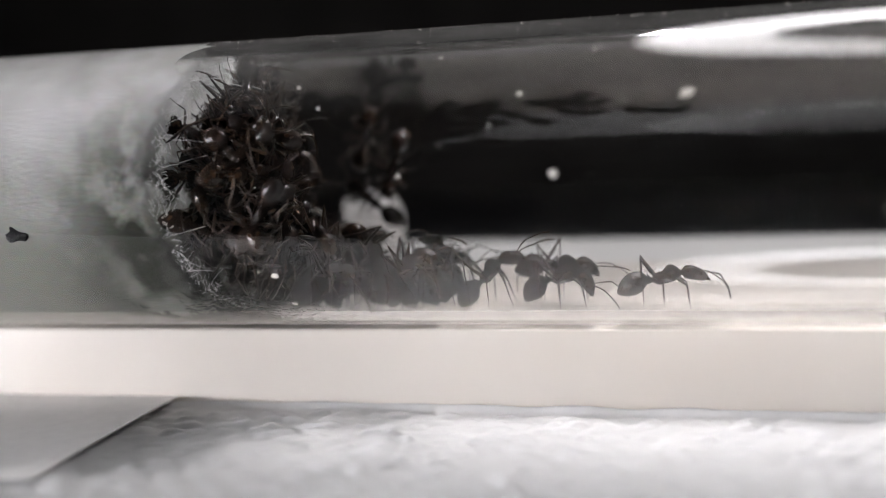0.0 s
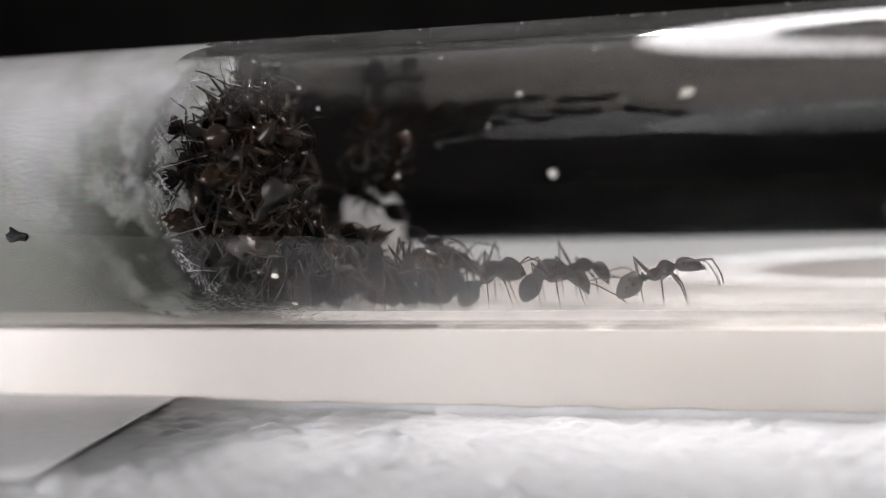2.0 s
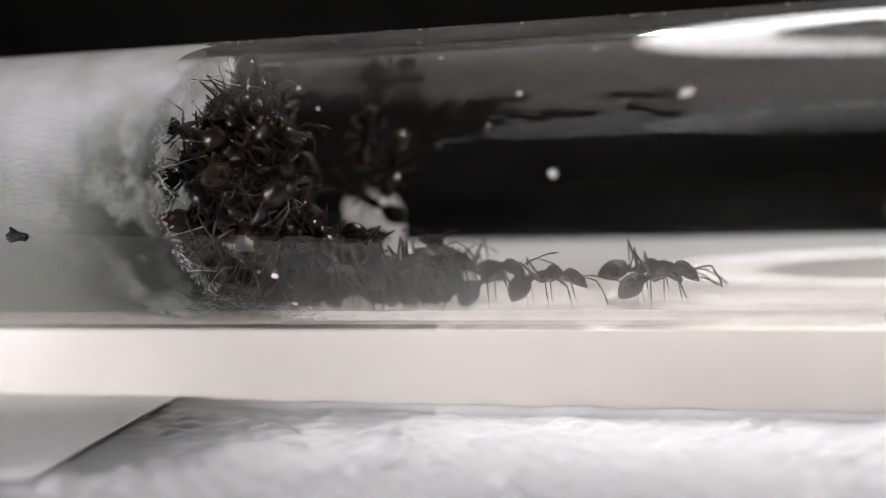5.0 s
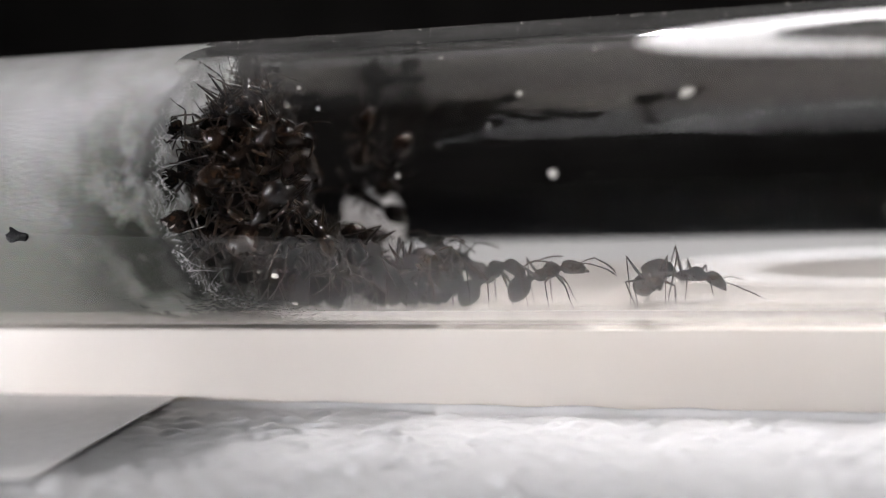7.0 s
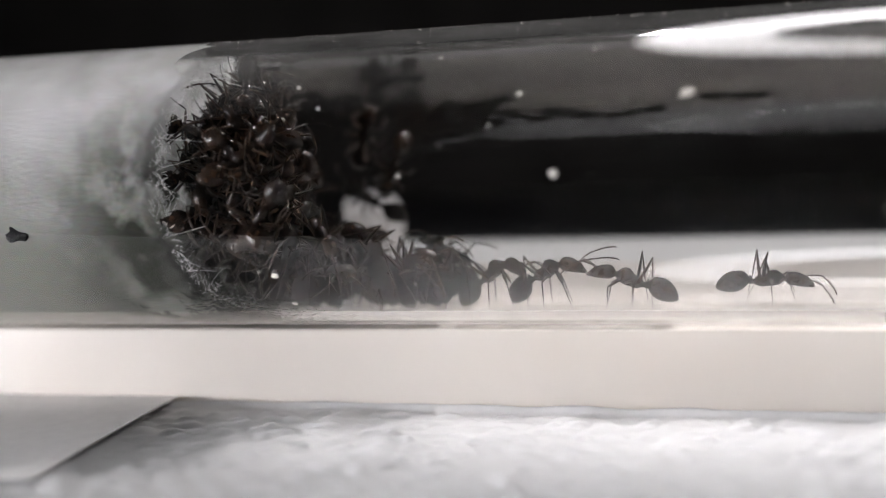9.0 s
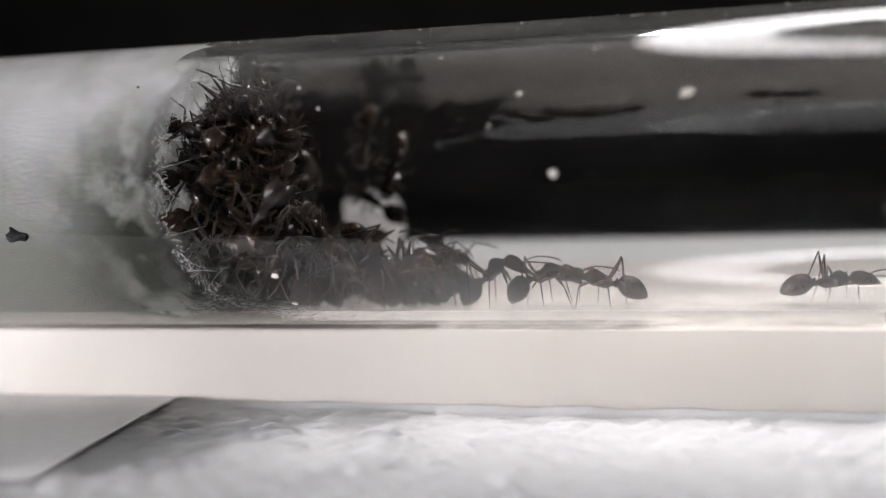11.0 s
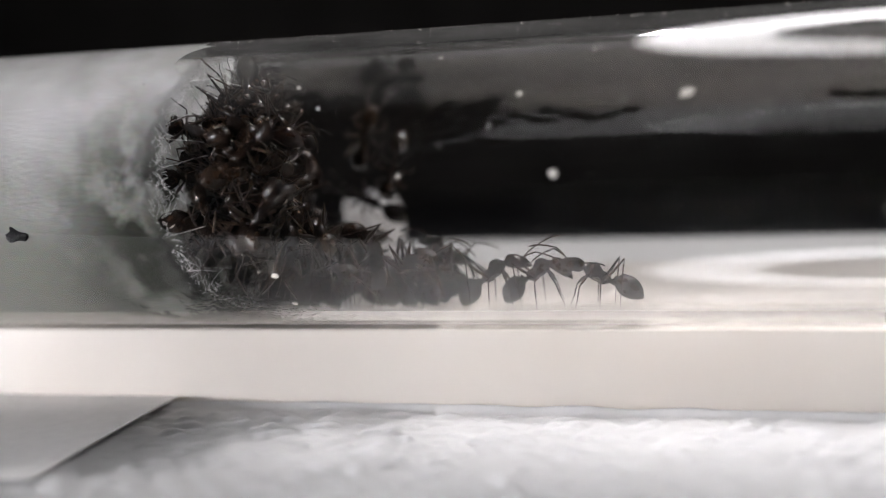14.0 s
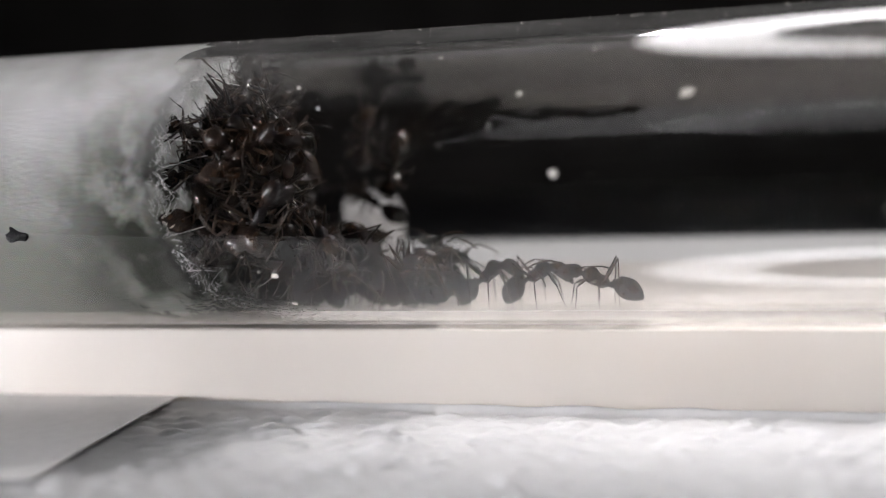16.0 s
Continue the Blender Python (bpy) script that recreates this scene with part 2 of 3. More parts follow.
def paper_sheet():
    xs = np.concatenate([np.linspace(-150, -34, 20), np.arange(-33.6, 36, 0.28), np.linspace(37, 150, 22)])
    ys = np.concatenate([np.arange(-16.4, -0.5, 0.16), np.linspace(0, 32, 8)])
    rnd = random.Random(5)
    # pressed pillows in staggered rows, each a little off its place
    pill = {}
    for i in range(-110, 110):
        for j in range(-90, 5):
            pill[i, j] = ((i + 0.5 * (j % 2)) * 1.5 + rnd.uniform(-0.35, 0.35), j * 1.0 + rnd.uniform(-0.22, 0.22), rnd.uniform(0.6, 1.15), rnd.uniform(0.1, 0.3))
    verts, faces = [], []
    for y in ys:
        for x in xs:
            z = 0.0
            if y < -1.2:
                j0 = round(y / 1.0)
                for j in (j0 - 1, j0, j0 + 1):
                    i0 = round(x / 1.5 - 0.5 * (j % 2))
                    for i in (i0 - 1, i0, i0 + 1):
                        p = pill.get((i, j))
                        if p:
                            d = ((x - p[0]) / (0.76 * p[2])) ** 2 + ((y - p[1]) / (0.5 * p[2])) ** 2
                            if d < 1:
                                z = max(z, p[3] * (1 - d) ** 0.7 * max(0.0, min(1.0, -1.6 - y)))
                z += 0.12 * noise.noise((x * 0.06, y * 0.09, 1.0)) * min(1.0, (-1.2 - y) / 4)
                z += (0.34 + 0.12 * noise.noise((x * 0.35, 2.0, 5.0))) * max(0.0, 1 - abs(y + 1.68) / 0.5)
            if x < -15.6:
                z *= max(0.7, 1 + (x + 15.6) / 2)
            yy = y if x > -5 else y * (1 + 0.017 * (-5 - x))
            verts.append((x * U, yy * U, z * U))
    w = len(xs)
    for r in range(len(ys) - 1):
        for c in range(w - 1):
            a = r * w + c
            faces.append((a, a + 1, a + w + 1, a + w))
    me = bpy.data.meshes.new("paper_towel")
    me.from_pydata(verts, [], faces)
    me.materials.append(PAPER)
    me.polygons.foreach_set("use_smooth", [True] * len(me.polygons))
    ob = tagged(new("paper_towel", me), "white embossed paper towel spread on the desk", "paper towel")
    ob.location = (0, 0, -4.45 * U)


def stand():
    tagged(part("stand", box(-130, 150, -1.6, 32.6, -4.44, 0, 0.12), SLAB, smooth=False), "low cream plastic slab carrying the glass tube", "stand")


def paper_slip():
    """A smooth sheet lying on the towel up to the slab's foot, its long side a little lifted."""
    cols, rows = 44, 36
    bm = bmesh.new()
    grid = []
    for r in range(rows + 1):
        y = -1.66 - 13.2 * r / rows
        side = -15.8 - 0.1 * (r / rows) + 0.05 * noise.noise((r * 0.2, 1.0, 4.0))
        line = []
        for k in range(cols + 1):
            x = -90 + (side + 90) * (1 - (1 - k / cols) ** 2)
            z = -4.06 - 0.16 * (r / rows) ** 2 + 0.06 * abs(noise.noise((x * 0.10, y * 0.09, 6))) + 0.09 * (1 - r / rows) * max(0.0, 1 - (side - x) / 12)
            line.append(bm.verts.new((x, y, z)))
        grid.append(line)
    for p, q in zip(grid, grid[1:]):
        for a in range(cols):
            bm.faces.new((p[a], q[a], q[a + 1], p[a + 1]))
    ob = part("paper_slip", bm, SMOOTH_PAPER, smooth=False)
    thick = ob.modifiers.new("thickness", "SOLIDIFY")
    thick.thickness, thick.offset = 0.06 * U, 0.0
    tagged(ob, "smooth white paper sheet lying on the towel against the slab", "paper")


enclosure()
paper_sheet()
stand()
paper_slip()
back_strip()


# ---- the glass tube and its plug ----
AXIS = 8.03
R_IN = 7.25


def tube():
    """The tube lies along x: a straight wall, a round closed end and a fire-polished rim."""
    ob = tagged(new("test_tube"), "clear glass test tube lying on its side on a cream slab", "test tube")
    ob.location = (0, 0, AXIS * U)
    xs = [-88, -60, -30, 0, 30, 60, 69]
    wall = [(x, 8.0) for x in xs] + [(x, R_IN) for x in reversed(xs)] + [(-88, 8.0)]
    cap = [(-88 - 8 * math.cos(math.radians(7.5 * k)), 8 * math.sin(math.radians(7.5 * k))) for k in range(13)]
    cap += [(-88 - R_IN * math.cos(math.radians(7.5 * k)), R_IN * math.sin(math.radians(7.5 * k))) for k in range(12, -1, -1)]
    mid, half = (8 + R_IN) / 2, (8 - R_IN) / 2 + 0.12
    rim = [(69.42 + half * math.cos(math.radians(30 * k)), mid + half * math.sin(math.radians(30 * k))) for k in range(13)]
    for name, prof in (("wall", wall), ("round_end", cap), ("rim", rim)):
        bm = spin(prof)
        bmesh.ops.remove_doubles(bm, verts=bm.verts, dist=0.001)
        part(name, bm, GLASS, ob).visible_shadow = False


def cotton_plug():
    rings, sides = [], 96
    bm = bmesh.new()
    xs = [-40, -36, -30, -26] + [-24 + 0.4 * i for i in range(24)]
    for x in xs:
        ring = []
        for i in range(sides):
            a = 2 * math.pi * i / sides
            v = Vector((x * 0.35, math.cos(a) * 2.2, math.sin(a) * 2.2))
            k = max(0.0, min(1.0, (x + 15.6 + 1.5 * noise.noise((math.cos(a) * 3, math.sin(a) * 3, 7))) / 0.9))
            r = R_IN + 0.02 - 0.4 * k * (0.5 * abs(noise.noise(v)) + 0.22 * abs(noise.noise(v * 4)))
            ring.append(bm.verts.new((x, r * math.cos(a), r * math.sin(a))))
        rings.append(ring)
    for k in range(1, 9):
        f = 1 - k / 9
        ring = []
        for i in range(sides):
            a = 2 * math.pi * i / sides
            r = 6.98 * f
            n = noise.noise((r * math.cos(a) * 0.6, r * math.sin(a) * 0.6, 4)) + 0.5 * noise.noise((r * math.cos(a) * 1.9, r * math.sin(a) * 1.9, 9))
            ring.append(bm.verts.new((xs[-1] + 0.35 * (1 - f) + 0.5 * n * min(1, 3 * (1 - f)), r * math.cos(a), r * math.sin(a))))
        rings.append(ring)
    for p, q in zip(rings, rings[1:]):
        for i in range(sides):
            bm.faces.new((p[i], p[(i + 1) % sides], q[(i + 1) % sides], q[i]))
    bm.faces.new(rings[0])
    bm.faces.new(rings[-1])
    # the chewed end leans: lower part reaches further in
    for v in bm.verts:
        if v.co.x > -22:
            k = min(1, (v.co.x + 22) / 8)
            v.co.x += k * (-0.9 + 0.016 * v.co.z ** 2 + 0.11 * max(0, v.co.z - 2) ** 2 + 0.17 * max(0, -v.co.z - 3) ** 2 + (-v.co.z) * 0.09 - v.co.y * 0.24 + 0.5 * noise.noise((v.co.y * 0.5, v.co.z * 0.5, 2)) + (0.7 * noise.noise((v.co.y * 1.3, v.co.z * 1.3, 5)) + 0.4 * noise.noise((v.co.y * 3.1, v.co.z * 3.1, 8)) if v.co.x > -15.6 else 0))
    bmesh.ops.translate(bm, vec=(15, 0, 0), verts=bm.verts)
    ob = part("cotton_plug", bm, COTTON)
    tagged(ob, "white cotton wool plug stained grey at its chewed end", "cotton plug")
    ob.location = (-14.0 * U, 0, AXIS * U)
    # loose fibres: matted tufts along the rim, fine strands between, a few long straight ones
    cu = bpy.data.curves.new("fibres", "CURVE")
    cu.dimensions, cu.bevel_depth, cu.bevel_resolution, cu.fill_mode = "3D", 0.011 * U, 0, "FULL"
    rnd = random.Random(11)
    for k in range(1000):
        kind = "long" if k % 34 == 0 else "strand" if k % 4 == 0 else "tuft"
        a = math.radians(rnd.uniform(100, 268)) if rnd.random() < 0.85 else rnd.uniform(0, 2 * math.pi)
        r = 7.12 * (1 - abs(rnd.gauss(0, 0.05 if kind == "tuft" else 0.12)))
        y, z = r * math.cos(a), r * math.sin(a)
        x = -0.3 + 0.016 * z * z + 0.11 * max(0, z - 2) ** 2 + 0.17 * max(0, -z - 3) ** 2 - z * 0.09 - y * 0.24 - abs(rnd.gauss(0, 1.0))
        x += 0.35 * noise.noise((y * 0.8, z * 0.8, 3))
        n = rnd.randint(4, 7)
        d = Vector((rnd.uniform(-0.4, 1), rnd.uniform(-0.8, 0.8), rnd.uniform(-1, 1))).normalized()
        p = Vector((x, y, z))
        step = rnd.uniform(0.04, 0.13) if kind == "tuft" else rnd.uniform(0.08, 0.22)
        if kind == "long":
            d, step = Vector((1, rnd.uniform(-0.3, 0.3), rnd.uniform(-0.5, 0.5))).normalized(), rnd.uniform(0.25, 0.5)
        s = cu.splines.new("POLY")
        s.points.add(n - 1)
        for i in range(n):
            rr = math.hypot(p.y, p.z)
            if rr > 7.2:
                p.y, p.z = p.y * 7.2 / rr, p.z * 7.2 / rr
            s.points[i].co = (p.x * U, p.y * U, p.z * U, 1)
            d = (d + (0.12 if kind == "long" else 0.45) * Vector((rnd.uniform(-1, 1), rnd.uniform(-1, 1), rnd.uniform(-1, 1)))).normalized()
            p = p + d * step
    cu.materials.append(FIBRE)
    fib = new("fibres", cu)
    fib.parent = ob
    tagged(fib, "loose white cotton fibres", kind="stuff")


def cotton_ball():
    ob = part("cotton_ball", lump(1.9, 1.7, 3.7, 4.0, 0.5, 5), CLEAN_COTTON)
    tagged(ob, "small white ball of cotton wool on the slab behind the tube", "cotton ball")
    ob.location = Vector((-8.4, 14, 3.5)) * U


def crumbs():
    rnd = random.Random(3)
    spots = [(12.7, 151, 0.32, 0.2), (6.75, 178, 0.2, 0.2), (5.2, 148, 0.14, 0.1), (16.6, 186, 0.02, 0.07), (20.8, 193, 0.1, 0.04),
             (-0.5, 177, 0.11, 0.1), (-5.8, 140, 0.1, 0.1), (3.8, 160, 0.06, 0.06), (8.6, 128, 0.1, 0.05), (1.2, 128, 0.09, 0.05), (-4.6, 150, 0.09, 0.07), (-7.5, 216, 0.2, 0.15), (-7.1, 233, 0.16, 0.1), (-8.3, 214, 0.08, 0.05)]
    for x, a, l, w in spots:
        a = math.radians(a)
        ob = part("crumb", lump(l, w, 0.05, x), CRUMB)
        tagged(ob, "tiny pale crumb stuck to the glass of the tube", "crumb", "crumbs on the glass")
        y, z = 7.22 * math.cos(a), 7.22 * math.sin(a)
        ob.matrix_basis = Matrix.Translation(Vector((x, y, AXIS + z)) * U) @ Euler((a + math.pi / 2, 0, 0)).to_matrix().to_4x4() @ pose(0, 0, 0, 0, 0, rnd.uniform(-40, 40))
    for x, a, l, w in ((-15.0, 241, 0.9, 0.5), (-13.7, 246, 0.75, 0.4), (-15.9, 233, 0.5, 0.4), (-13.2, 251, 1.0, 0.55), (-12.3, 247, 0.9, 0.5),
                       (-11.3, 250, 0.8, 0.35), (-10.6, 254, 0.9, 0.3), (-9.9, 249, 0.6, 0.2), (-9.2, 253, 0.7, 0.18), (-8.3, 250, 0.5, 0.12), (-7.6, 254, 0.4, 0.1)):
        a = math.radians(a)
        ob = part("mould_patch", lump(l, w, 0.18, x * 3, 0.5, 4), MOULD)
        tagged(ob, "dark greenish mould patch on the wet cotton", "mould", "mould on the cotton")
        y, z = 7.13 * math.cos(a), 7.13 * math.sin(a)
        ob.matrix_basis = Matrix.Translation(Vector((x, y, AXIS + z)) * U) @ Euler((a + math.pi / 2, 0, 0)).to_matrix().to_4x4()
    ob = part("dark_speck", lump(0.85, 0.4, 0.5, 2.0, 0.45), DARK_BIT)
    tagged(ob, "small black bit of debris pressed against the cotton", "debris")
    ob.location = Vector((-21.2, -6.75, 6.2)) * U


def dirt():
    """Damp dark specks strewn over the glass floor, thinning out away from the cotton."""
    rnd = random.Random(14)
    verts, faces = [], []
    for _ in range(4600):
        x = -13.5 + abs(rnd.gauss(0, 2.9))
        if x > -1:
            continue
        a = math.radians(rnd.gauss(250, 9))
        r = rnd.uniform(0.03, 0.09)
        l = r * rnd.choice((1, 1.5, 3))
        c = Vector((x, 7.26 * math.cos(a), 7.26 * math.sin(a)))
        n, w = -c * Vector((0, 1, 1)) / 7.26, Vector((0, -math.sin(a), math.cos(a)))
        t = rnd.uniform(-0.5, 0.5)
        u = Vector((1, 0, 0)) * math.cos(t) + w * math.sin(t)
        v = n.cross(u)
        k = len(verts)
        verts += [tuple(q * U) for q in (c + u * l, c + v * r, c - u * l, c - v * r, c + n * r * 0.7, c - n * r * 0.3)]
        faces += [(k, k + 1, k + 4), (k + 1, k + 2, k + 4), (k + 2, k + 3, k + 4), (k + 3, k, k + 4), (k + 1, k, k + 5), (k + 2, k + 1, k + 5), (k + 3, k + 2, k + 5), (k, k + 3, k + 5)]
    me = bpy.data.meshes.new("dirt")
    me.from_pydata(verts, [], faces)
    me.materials.append(MOULD)
    ob = tagged(new("dirt", me), "dark damp dirt strewn on the glass floor by the cotton", "dirt", kind="stuff")
    ob.location = (0, 0, AXIS * U)


def dust():
    """Fine specks lying on the outside of the glass."""
    rnd = random.Random(8)
    verts, faces = [], []
    for _ in range(420):
        a = math.radians(rnd.choice((rnd.uniform(84, 108), rnd.uniform(84, 108), rnd.uniform(88, 175))))
        x, r = rnd.uniform(-13, 24), abs(rnd.gauss(0.008, 0.011)) + 0.005
        l = r * rnd.choice((1, 1, 1, 3.5))
        c = Vector((x, 8.0 * math.cos(a), 8.0 * math.sin(a)))
        n, w = c * Vector((0, 1, 1)) / 8.0, Vector((0, -math.sin(a), math.cos(a)))
        u = Vector((1, 0, 0)) * math.cos(1.3 * x) + w * math.sin(1.3 * x)
        v = n.cross(u)
        k = len(verts)
        verts += [tuple(q * U) for q in (c + u * l, c + v * r, c - u * l, c - v * r, c + n * r, c - n * r * 0.2)]
        faces += [(k, k + 1, k + 4), (k + 1, k + 2, k + 4), (k + 2, k + 3, k + 4), (k + 3, k, k + 4), (k + 1, k, k + 5), (k + 2, k + 1, k + 5), (k + 3, k + 2, k + 5), (k, k + 3, k + 5)]
    me = bpy.data.meshes.new("dust")
    me.from_pydata(verts, [], faces)
    me.materials.append(CRUMB)
    ob = tagged(new("dust", me), "fine pale dust specks lying on the glass tube", "dust", kind="stuff")
    ob.location = (0, 0, AXIS * U)


def half_ring_lamp():
    # Left half of a ring lamp; the bulb is added for harder shadows.
    lamp = tagged(new("half_ring_lamp"), "lit half of a ring lamp with a small added bulb", "lamp")
    lamp.matrix_basis = mm_pose(52, 23, 95, -10)
    ro, ri, steps = 43, 25, 72
    for name, mat, prof in (("diffuser", GLOW, [(ri + 1, 0), (ro - 1, 0), (ro - 1, 1), (ri + 1, 1)]),
                            ("housing", HOUSING, [(ri, 0), (ri + 0.9, 0), (ri + 0.9, 1.2), (ro - 0.9, 1.2), (ro - 0.9, 0), (ro, 0), (ro, 9), (ro - 3, 12), (ri + 3, 12), (ri, 9)])):
        bm = bmesh.new()
        arcs = [[bm.verts.new((r * math.cos(a), r * math.sin(a), z)) for r, z in prof] for a in (math.radians(78 + 204 * i / steps) for i in range(steps + 1))]
        for p, q in zip(arcs, arcs[1:]):
            for i in range(len(prof)):
                j = (i + 1) % len(prof)
                bm.faces.new((p[i], p[j], q[j], q[i]))
        bm.faces.new(arcs[0])
        bm.faces.new(arcs[-1])
        part(name, bm, mat, lamp, smooth=False)
    bm = spin([(-3.0, 0), (-3.0, 2.0), (-2.2, 2.1), (-2.2, 0)], 40)
    bmesh.ops.rotate(bm, cent=(0, 0, 0), matrix=Matrix.Rotation(math.radians(-90), 3, "Y"), verts=bm.verts)
    bmesh.ops.translate(bm, vec=(-39, 9, 0), verts=bm.verts)
    part("bulb", bm, BULB, lamp, "small very bright bulb added for harder shadows", smooth=False)
    bm = spin([(-3.2, 2.2), (-3.2, 2.4), (0.6, 2.4), (0.6, 0), (-2.0, 0), (-2.0, 2.2), (-3.2, 2.2)], 40)
    bmesh.ops.rotate(bm, cent=(0, 0, 0), matrix=Matrix.Rotation(math.radians(-90), 3, "Y"), verts=bm.verts)
    bmesh.ops.translate(bm, vec=(-39, 9, 0), verts=bm.verts)
    part("bezel", bm, HOUSING, lamp, smooth=False)
    part("arm", stalk([(0, 34, 10, 2.5), (0, 34, 60, 2.5), (0, 34, 120, 2.5), (0, 34, 169, 2.5)], 12), HOUSING, lamp)


def fill_panel():
    """Unseen light panel, added on the desk to brighten slab and cotton from the left."""
    lamp = tagged(new("fill_panel"), "unseen upright panel added to light slab and cotton", "lamp")
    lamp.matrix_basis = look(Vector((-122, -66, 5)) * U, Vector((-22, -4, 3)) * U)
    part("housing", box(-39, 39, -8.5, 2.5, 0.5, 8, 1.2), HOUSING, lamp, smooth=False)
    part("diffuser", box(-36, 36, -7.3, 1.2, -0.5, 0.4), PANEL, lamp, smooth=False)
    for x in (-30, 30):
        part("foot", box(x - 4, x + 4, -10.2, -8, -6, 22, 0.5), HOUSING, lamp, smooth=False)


tube()
cotton_plug()
cotton_ball()
crumbs()
dirt()
dust()
half_ring_lamp()
fill_panel()


# ---- ants ----
LEGS = [("front", 1.20, -0.10, 0.98, 1.30, 1.42, 0.75), ("middle", 0.88, -0.14, 1.15, 1.62, 0.15, 1.1), ("hind", 0.36, -0.1, 1.8, 2.75, -0.85, 0.8)]


def gaster_sections():
    rows = [(0, 0, 0.09, 0.09), (-0.07, 0.03, 0.3, 0.3)]
    prof = [(-0.22, 0.47), (-0.44, 0.565), (-0.46, 0.59), (-0.66, 0.625), (-0.84, 0.615), (-0.86, 0.60), (-1.05, 0.53), (-1.16, 0.47), (-1.18, 0.455), (-1.34, 0.33), (-1.46, 0.2), (-1.54, 0.06)]
    return rows + [(x * 1.14, 0.0, r * 0.98, r * 0.97) for x, r in prof]


def hung_gaster():
    bm = loft(gaster_sections(), 18)
    bmesh.ops.translate(bm, vec=(0.86, 0, 0), verts=bm.verts)
    bmesh.ops.rotate(bm, cent=(0, 0, 0), matrix=Matrix.Rotation(math.radians(-32), 3, "Y"), verts=bm.verts)
    bmesh.ops.translate(bm, vec=(-0.70, 0, -0.16), verts=bm.verts)
    return bm


ANT_MESH = {
    "mesosoma": mesh_of("mesosoma", loft([(0, 0, .1, .11), (.08, .03, .18, .2), (.26, .03, .28, .34), (.42, .03, .29, .36), (.56, .03, .26, .33), (.68, .09, .3, .38), (.9, .17, .35, .47), (1.15, .19, .34, .44), (1.36, .16, .26, .3), (1.5, .13, .14, .15), (1.6, .11, .09, .09)]), CHITIN),
    "head": mesh_of("head", loft([(-0.02, 0, .09, .09), (.04, .02, .27, .22), (.16, .03, .42, .34), (.4, .03, .5, .385), (.66, .0, .51, .375), (.9, -.05, .45, .325), (1.1, -.1, .38, .285), (1.22, -.14, .3, .21), (1.3, -.16, .2, .12)]), CHITIN),
    "petiole": mesh_of("petiole", loft([(0.06, 0, .09, .09), (-.08, .03, .15, .18), (-.15, .1, .21, .29), (-.2, .1, .2, .27), (-.27, .02, .13, .14), (-.36, 0, .09, .09)], 10), CHITIN),
    "gaster": mesh_of("gaster", hung_gaster(), GASTER),
    "mandible": mesh_of("mandible", stalk([(0, 0, 0, .1), (.14, .02, -.02, .11), (.27, -.03, -.06, .08), (.36, -.12, -.1, .03)], 7), LIMB),
    "eye": mesh_of("eye", lump(.13, .07, .1, 0, 0, 2), EYE_BLACK),
    "antenna": mesh_of("antenna", stalk([(0, 0, 0, .045), (.08, 0, .01, .032), (.48, 0, .05, .038), (.9, 0, .02, .046), (.96, 0, 0, .036)], 6), LIMB),
    "funiculus": mesh_of("funiculus", stalk([(0, 0, 0, .03), (.15, 0, .01, .036), (.5, 0, .05, .042), (.9, 0, .05, .046), (1.25, 0, -.02, .046), (1.4, 0, -.08, .018)], 6), LIMB),
}
for nm, hx, hz, l1, l2, fx, fy in LEGS:
    ANT_MESH[nm + "_femur"] = mesh_of("leg", stalk([(x, y, z, 0.8 * r) for x, y, z, r in [(-.05, 0, -.02, .08), (.08, 0, 0, .09), (.2, 0, 0, .075), (.45 * l1, 0, .03, .115), (.8 * l1, 0, .02, .07), (l1, 0, 0, .046), (l1 + .02, 0, 0, .02)]], 7), LIMB)
    ANT_MESH[nm + "_tibia"] = mesh_of("tibia", stalk([(x, y, z, 0.8 * r) for x, y, z, r in [(0, 0, 0, .035), (.12 * l2, 0, .0, .05), (.35 * l2, 0, .01, .05), (.55 * l2, 0, 0, .038), (.6 * l2, 0, 0, .025), (.82 * l2, 0, .03, .022), (.95 * l2, 0, .07, .02), (l2, 0, .02, .024), (l2 + .08, 0, -.02, .01)]], 6), LIMB)


def mm(x, y, z, rx=0, ry=0, rz=0):
    return pose(x * U, y * U, z * U, rx, ry, rz)


def make_ant(label, scale=1.0):
    """An ant at rest; its parts hang on an Empty at its feet."""
    ant = tagged(new("ant"), label, "ant", "ants in the tube")
    ant.scale = (scale,) * 3
    parts = {}

    def piece(key, name, parent):
        ob = new(name, ANT_MESH[key])
        ob.parent = parent
        return ob

    for key in ("mesosoma", "head", "petiole", "gaster"):
        parts[key] = piece(key, key, ant)
    for s in (1, -1):
        e = piece("eye", "eye", parts["head"])
        e.matrix_basis = mm(.46, s * .455, .14, 0, 0, s * 8)
        j = piece("mandible", "mandible", parts["head"])
        j.matrix_basis = mm(1.12, s * .19, -.16, 0, 8, 0) @ Matrix.Diagonal((1, s, 1, 1))
        parts["antenna", s] = piece("antenna", "antenna", ant)
        parts["funiculus", s] = piece("funiculus", "funiculus", parts["antenna", s])
        for nm, *_ in LEGS:
            parts[nm, s] = piece(nm + "_femur", "leg", ant)
            parts[nm + "_tibia", s] = piece(nm + "_tibia", "tibia", parts[nm, s])
    return ant, parts


def basis(x, up):
    x = x.normalized()
    y = up.cross(x)
    y = y.normalized() if y.length > 1e-6 else Vector((0, 1, 0))
    z = x.cross(y)
    m = Matrix((x, y, z)).transposed().to_4x4()
    return m


